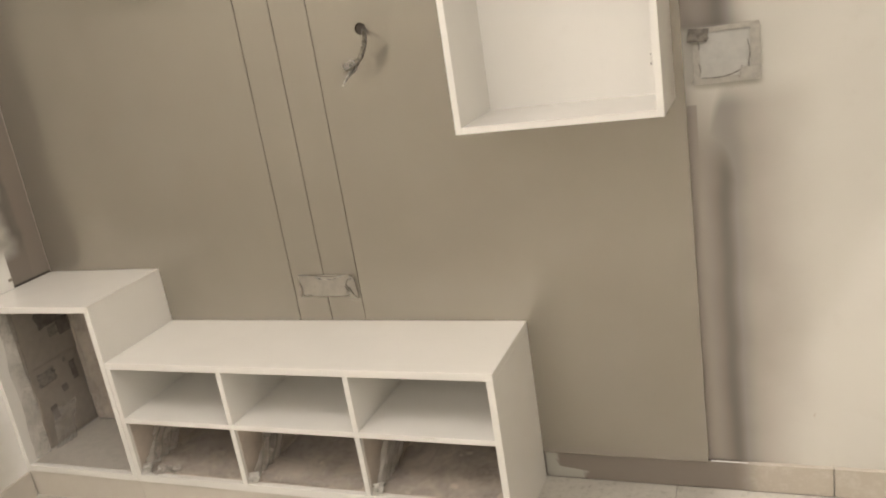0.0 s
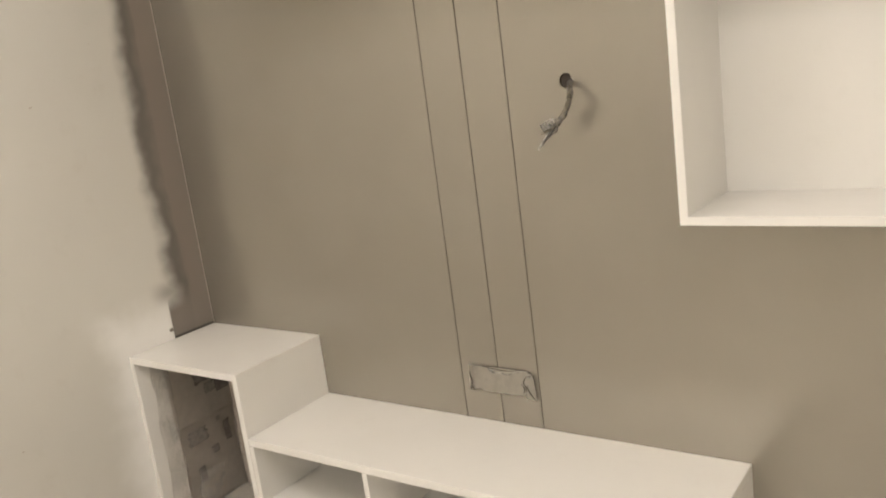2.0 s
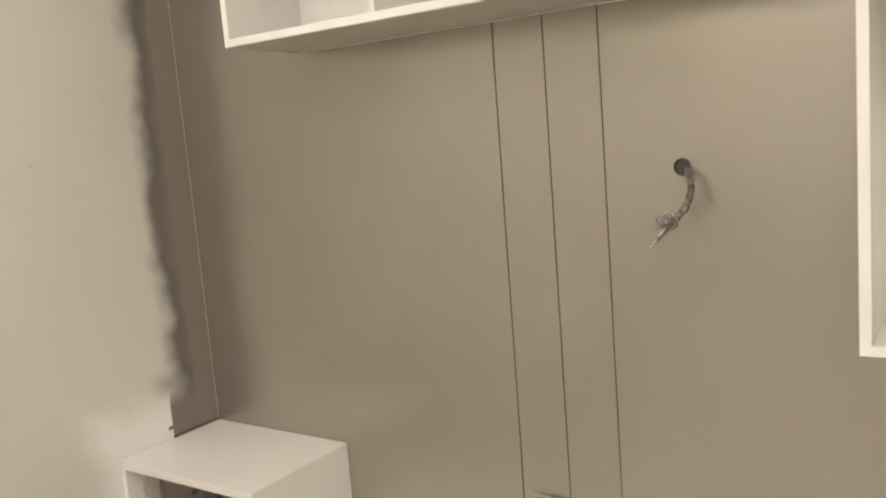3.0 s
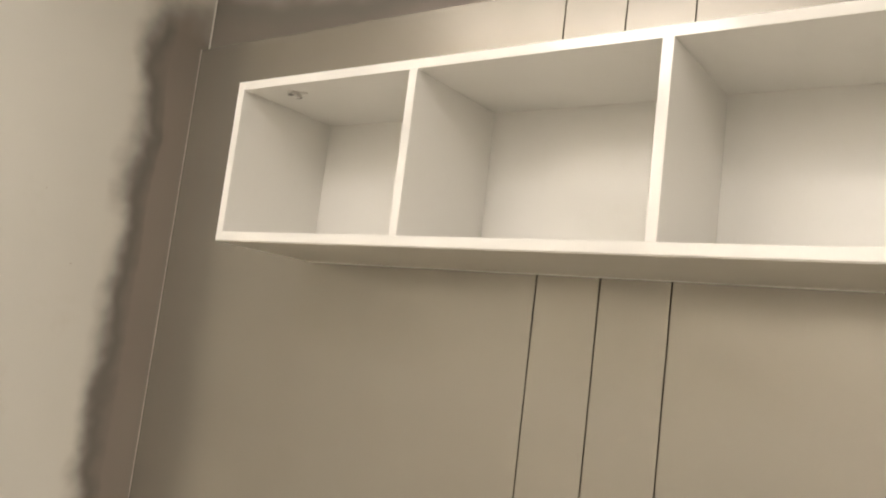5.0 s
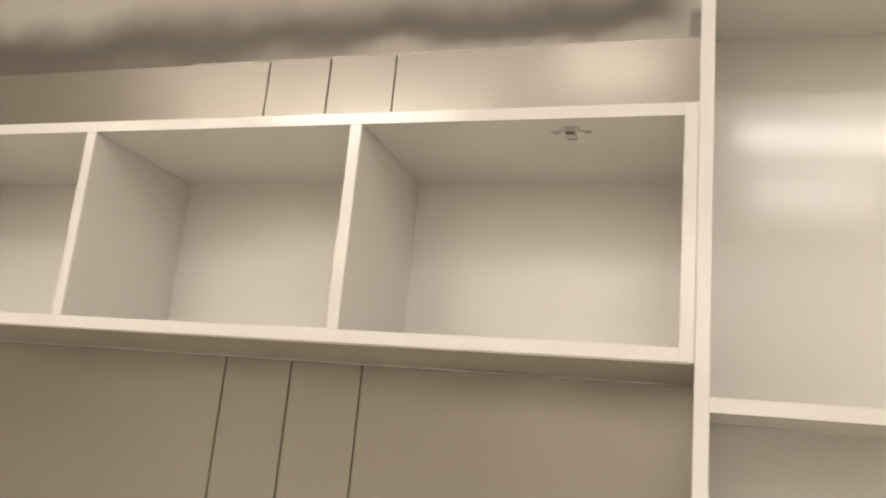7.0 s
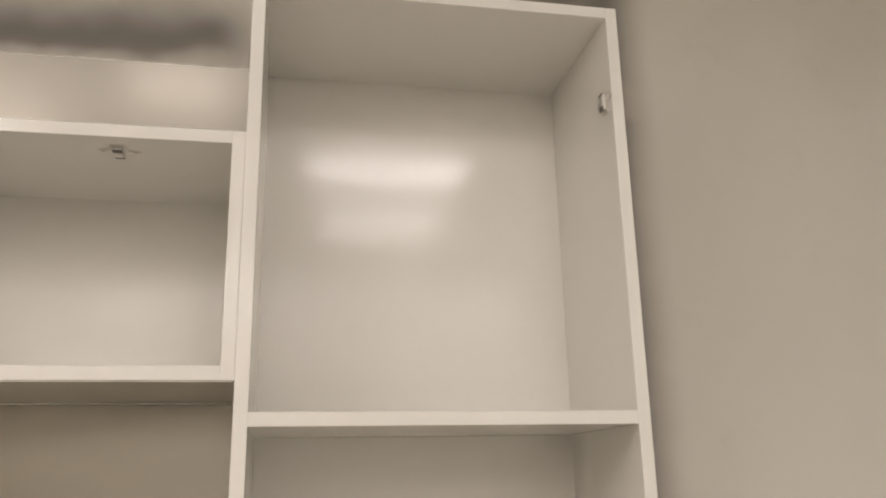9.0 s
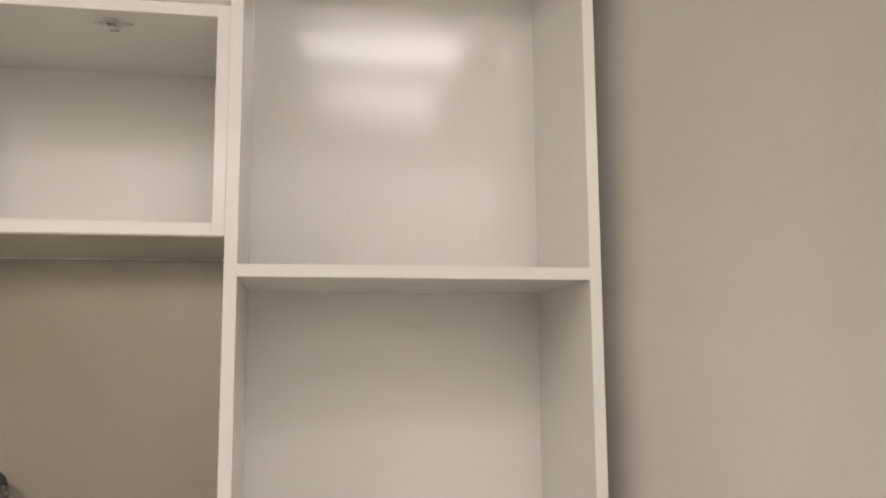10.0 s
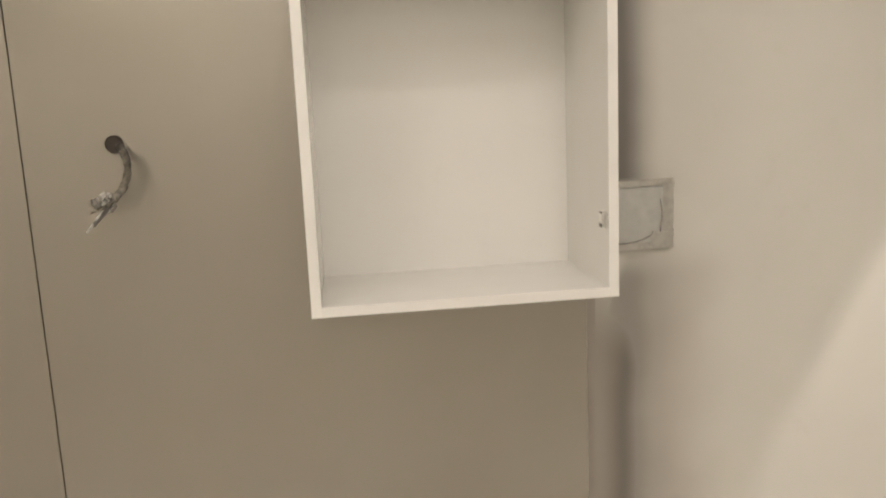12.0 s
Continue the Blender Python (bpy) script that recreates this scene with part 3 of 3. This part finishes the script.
for k in range(4):
    ph = k * math.tau / 4
    pts = []
    for i, p in enumerate(main):
        a = ph + i * 0.34
        pts.append(p + Vector((math.cos(a) * 0.0040, math.sin(a) * 0.0038, math.sin(a) * 0.0028)))
    part("strand", pipe(pts, 0.0036, 8), WIRE_AND_GAP if k == 1 else WIRE, cable, "", True)
end = Vector(main[-1])


def lumpy(bm, amount, seed):
    for v in bm.verts:
        v.co += amount * noise.noise_vector(v.co * 95 + Vector((seed, 0, 0)))
    return bm


part("tape_wrap", lumpy(pipe(spline([main[9], main[20], main[32], main[-1]], 9), 0.0070, 10, lambda s: 0.75 + 0.4 * s), 0.0026, 2.0), DULL_TAPE, cable, "crinkled clear tape round the cables")
for k, (dx, dy, dz, r) in enumerate(((-0.050, -0.010, -0.056, 0.0032), (-0.036, -0.014, -0.046, 0.0044), (-0.032, 0.004, -0.036, 0.0034), (-0.040, -0.010, -0.020, 0.0042), (-0.014, -0.014, -0.026, 0.0030))):
    mid = end + Vector((dx * 0.45 - 0.004 + 0.004 * k, dy * 0.5 - 0.004, dz * 0.5))
    bm = pipe(spline([end, mid, end + Vector((dx, dy, dz))], 6), r, 7, lambda s: 1 - 0.5 * s)
    part("cable_end", lumpy(bm, 0.0015, 5.0 + k), (BRIGHT_TAPE, WIRE_AND_GAP, BRIGHT_TAPE, DULL_TAPE, WIRE)[k], cable, "taped cable tail")
for k in range(2):
    c0 = end + Vector((-0.013 - 0.012 * k, -0.004, 0.004 - 0.010 * k))
    ring = [c0 + Vector((0.0085 * math.cos(a) * (1 - 0.2 * k), 0.009 * math.sin(a + k), 0.0075 * math.sin(a))) for a in np.linspace(0, 5.4, 15)]
    part("tape_loop", lumpy(pipe(ring, 0.0040, 7), 0.0036, 9.0 + k), (BRIGHT_TAPE, DULL_TAPE)[k], cable, "shiny loop of clear tape")

part("tape_knot", crumpled(end + Vector((-0.030, -0.010, -0.012)), (0.026, 0.004, 0.012), (-0.006, -0.004, 0.016), 12, 10, 0.010, 133.0, 0.004, 0.0006, 0.2, 60), BRIGHT_TAPE, cable, "crumpled knot of clear tape")

# ---- masked socket and switch ----
sock = thing("socket_plate", 1.270, 0.0, 0.675, "wide socket plate on the panelling wrapped in clear tape", "socket")
part("plate", slab(1.172, 1.356, -0.004, -0.0005, 0.684, 0.750, 0.0015), METAL_WHITE, sock)
part("tape_wrap", crumpled((1.161, -0.0046, 0.677), (0.196, 0, 0.001), (0.002, 0, 0.078), 50, 24, 0.0022, 61.3, 0.0004, 0.0005, 0.03, 13), FOIL, sock, "wrinkled clear tape", True)
part("tape_fold", crumpled((1.350, -0.0044, 0.672), (0.032, 0.002, -0.004), (-0.004, 0, 0.080), 12, 20, 0.005, 67.3, 0.002, 0.0005, 0.10, 30), FOIL, sock, "puckered tape corner", True)
part("tape_fold", crumpled((1.157, -0.003, 0.675), (0.016, -0.002, 0), (0.003, 0, 0.080), 8, 20, 0.003, 71.3, 0.002, 0.0005, 0.10, 30), FOIL, sock, "puckered tape edge", True)


def crease_line(name, points, radius, mat, label):
    """A tapered ridge in the tape, along x and z, coloured as crease shade or glint."""
    path = spline([(x, -0.0078, z) for x, z in points], 6)
    part(name, pipe(path, radius, 6, lambda t: 0.35 + 2.6 * t * (1 - t)), mat, sock, label, True)


# side pockets, the lower and upper folds and the loose corner, their shade as dark ridges
for line, r in ((((1.161, 0.734), (1.166, 0.708), (1.164, 0.690), (1.158, 0.678)), 0.0026), (((1.158, 0.678), (1.166, 0.686), (1.172, 0.674)), 0.0024), (((1.172, 0.679), (1.192, 0.683), (1.206, 0.680)), 0.0016),
                (((1.206, 0.677), (1.27, 0.674), (1.33, 0.678), (1.350, 0.682)), 0.0015), (((1.200, 0.757), (1.245, 0.753), (1.29, 0.751), (1.330, 0.755)), 0.0013), (((1.350, 0.682), (1.353, 0.705), (1.345, 0.722), (1.356, 0.740)), 0.0018),
                (((1.356, 0.712), (1.364, 0.690), (1.382, 0.668)), 0.0018), (((1.382, 0.668), (1.385, 0.700), (1.381, 0.735), (1.370, 0.755)), 0.0014), (((1.338, 0.716), (1.347, 0.700), (1.342, 0.688)), 0.0018)):
    crease_line("tape_crease_shade", line, r, CREASE, "dark ridge painted as a crease's shade in the tape")
# highlights on the clear tape, drawn as pale slivers
for line, r in ((((1.230, 0.752), (1.240, 0.744), (1.252, 0.741)), 0.0036), (((1.250, 0.742), (1.275, 0.741), (1.292, 0.738)), 0.0022), (((1.296, 0.739), (1.320, 0.748), (1.350, 0.756)), 0.0018), (((1.157, 0.758), (1.185, 0.756), (1.205, 0.757)), 0.0013), (((1.358, 0.735), (1.366, 0.742), (1.376, 0.738)), 0.0022)):
    crease_line("tape_glint", line, r, BRIGHT_TAPE, "pale sliver painted as a glint on the tape")

sw = thing("switch_plate", 2.61, WALL_Y, 1.27, "square switch plate masked with paper and tape", "switch")
part("plate", slab(2.535, 2.690, 0.015, WALL_Y - 0.0005, 1.281, 1.418, 0.003), METAL_WHITE, sw)
part("mask_paper", crumpled((2.537, 0.008, 1.288), (0.140, 0, 0), (0, 0, 0.122), 24, 22, 0.004, 82.37, 0, 0.0006, 0.05, 19.3), PAPER, sw, "pale masking paper", True)
part("tape_strip", crumpled((2.672, 0.006, 1.277), (0.024, 0, 0), (0.002, 0, 0.142), 8, 30, 0.004, 83.0, 0.002, 0.0006, 0.16, 30), TAPE, sw, "masking tape strip", True)
part("tape_strip", crumpled((2.540, 0.006, 1.410), (0.156, 0, 0.003), (0, 0, 0.014), 30, 6, 0.003, 87.0, 0.002, 0.0006, 0.10, 30), TAPE, sw, "masking tape strip", True)
part("tape_strip", crumpled((2.525, 0.006, 1.276), (0.160, 0, 0.001), (0, 0, 0.016), 30, 6, 0.006, 89.0, 0.003, 0.0006, 0.12, 30), TAPE, sw, "masking tape strip", True)
part("tape_strip", crumpled((2.527, 0.006, 1.278), (0.018, 0, 0), (0.002, 0, 0.13), 6, 30, 0.004, 91.0, 0.003, 0.0006, 0.16, 30), TAPE, sw, "masking tape strip", True)
part("tape_flap", crumpled((2.640, 0.001, 1.276), (0.050, 0, 0.004), (0.008, 0, 0.036), 8, 8, 0.006, 95.0, 0, 0.0006, 0.1), TAPE, sw, "loose tape flap", True)
part("tape_flap", crumpled((2.515, 0.001, 1.392), (0.052, -0.003, -0.004), (0.006, 0, 0.034), 8, 8, 0.008, 97.0, 0, 0.0006, 0.12, 24), DULL_FLAP, sw, "dark curled tape flap", True)
# crease shade round the switch, put in as dark ridges
for line in (((2.671, 1.296), (2.668, 1.32), (2.672, 1.35), (2.667, 1.384)), ((2.548, 1.293), (2.585, 1.291), (2.615, 1.294), (2.645, 1.305), (2.652, 1.316)), ((2.543, 1.296), (2.546, 1.315), (2.542, 1.335)), ((2.541, 1.36), (2.546, 1.375), (2.543, 1.392))):
    part("tape_crease_shade", pipe(spline([(x, 0.0035, z) for x, z in line], 6), 0.0021, 6, lambda t: 0.3 + 2.6 * t * (1 - t)), DULL_FLAP, sw, "shadowed crease in the tape", True)

# ---- filler and wall marks ----
tagged(part("trim", pipe([(2.508 + 0.011 * i, 0.014, 0.0965 + 0.0015 * noise.noise(Vector((i * 0.8, 2, 7)))) for i in range(11)], 0.0030, 6, lambda t: 1.1 - 0.6 * t), FRESH_WHITE, None, "", True), "pale smear of filler on the skirting's top edge", "trim", kind="structure")
for y, z, s_ in ((-0.272, 1.843, 0.003), (-0.363, 2.010, 0.0025), (-0.515, 1.662, 0.005), (-0.790, 0.637, 0.004)):
    tagged(part("wall_chip", crumpled((0.0006, y, z), (0, s_ * 1.5, 0.001), (0, 0.001, s_), 5, 5, 0.0006, 120 + y, 0, 0.0004, 0.4, 60), BARE), "small brown speck in the wall paint", "wall mark")
for x, z, s_ in ((2.806, 0.262, 0.004), (2.716, 0.104, 0.003)):
    tagged(part("wall_chip", crumpled((x, WALL_Y - 0.0006, z), (s_, 0, 0.001), (0.002, 0, s_ * 3.2), 5, 8, 0.0008, 103 + x, 0, 0.0004, 0.4, 60), BARE), "small brown chip in the wall paint", "wall mark")

# ---- ceiling fixtures and added fill lights ----
for x, y, w, h, watts in PANELS:
    t = thing("panel_or_fill_light", x, y, CEIL, "flat white ceiling panel, from a set of reflected and added fill lights", "ceiling light", "ceiling lights")
    part("frame", slab(x - w / 2 - 0.015, x + w / 2 + 0.015, y - h / 2 - 0.015, y + h / 2 + 0.015, CEIL - 0.02, CEIL, 0.003), METAL_WHITE, t)
    part("diffuser", slab(x - w / 2, x + w / 2, y - h / 2, y + h / 2, CEIL - 0.026, CEIL - 0.0205, 0.001), GLOW_DOWN, t, "glowing diffuser")
# housings for the added troughs, no such lights are known here
for x, y, w, h, watts in FILL_COVES:
    t = thing("fill_cove", x, y, COVE_Z, "added unseen light trough on the wall, shining upwards as fill", "cove light", "ceiling lights")
    part("trough", slab(x - w / 2 - 0.03, x + w / 2 + 0.03, y - h / 2 - 0.03, y + h / 2 + 0.03, COVE_Z - 0.06, COVE_Z, 0.003), METAL_WHITE, t)
    part("diffuser", slab(x - w / 2, x + w / 2, y - h / 2, y + h / 2, COVE_Z + 0.0005, COVE_Z + 0.008, 0.001), GLOW_DOWN, t, "glowing diffuser")
# unseen glowing sheet, added so the panelling's top strip reflects a bright ceiling
x, y, w, h = FILL_RAFT
t = thing("panel_or_fill_light", x, y, CEIL, "added dim glowing panel that brightens the ceiling's reflection", "ceiling light", "ceiling lights")
part("frame", slab(x - w / 2 - 0.012, x + w / 2 + 0.012, y - h / 2 - 0.012, y + h / 2 + 0.012, CEIL - 0.004, CEIL, 0.001), METAL_WHITE, t)
part("diffuser", slab(x - w / 2, x + w / 2, y - h / 2, y + h / 2, CEIL - 0.010, CEIL - 0.0045, 0.001), GLOW_DIM, t, "glowing diffuser")
t = thing("downlight", *WASH, CEIL, "round white downlight near the wall", "ceiling light", "ceiling lights")
part("rim", disc(*WASH, CEIL - 0.006, 0.065, 0.012), METAL_WHITE, t)
part("diffuser", disc(*WASH, CEIL - 0.015, 0.045, 0.006), GLOW_DOWN, t, "glowing diffuser")

# ---- skirting and floor tiles ----
skirt = thing("baseboard", 2.4, 0.012, 0.0, "dusty beige skirting tiles with overspray", "baseboard", kind="structure")
edges = [1.970, 2.858, 3.464, 4.062, 4.69]
for a, b in zip(edges, edges[1:]):
    part("skirting_tile", slab(a + 0.0015, b - 0.0015, 0.010 if a > 1 else 0.012, WALL_Y - 0.0005, 0.0, 0.097, 0.0012), SKIRT, skirt)
skirt2 = thing("baseboard", 0.006, -2.3, 0.0, "beige skirting tiles along the plain wall", "baseboard", kind="structure")
for k in range(9):
    part("skirting_tile", slab(0.0005, 0.011, BY - 0.001 - 0.6 * (k + 1) + 0.003, BY - 0.001 - 0.6 * k, 0.0, 0.105, 0.0012), PLINTH, skirt2)
tile = bpy.data.meshes.new("floor_tile")
bm = slab(-0.2985, 0.2985, -0.2985, 0.2985, -0.009, 0.0, 0.001)
bm.to_mesh(tile)
bm.free()
tile.materials.append(TILE)
for i in range(8):
    for j in range(10):
        x, y = 0.30 + 0.6 * i, -0.29 - 0.6 * j
        if x < ROOM_X + 0.3 and y > ROOM_Y - 0.3:
            ob = new("floor_tile", tile)
            ob.parent = floor
            ob.location = (x, y, 0.0)
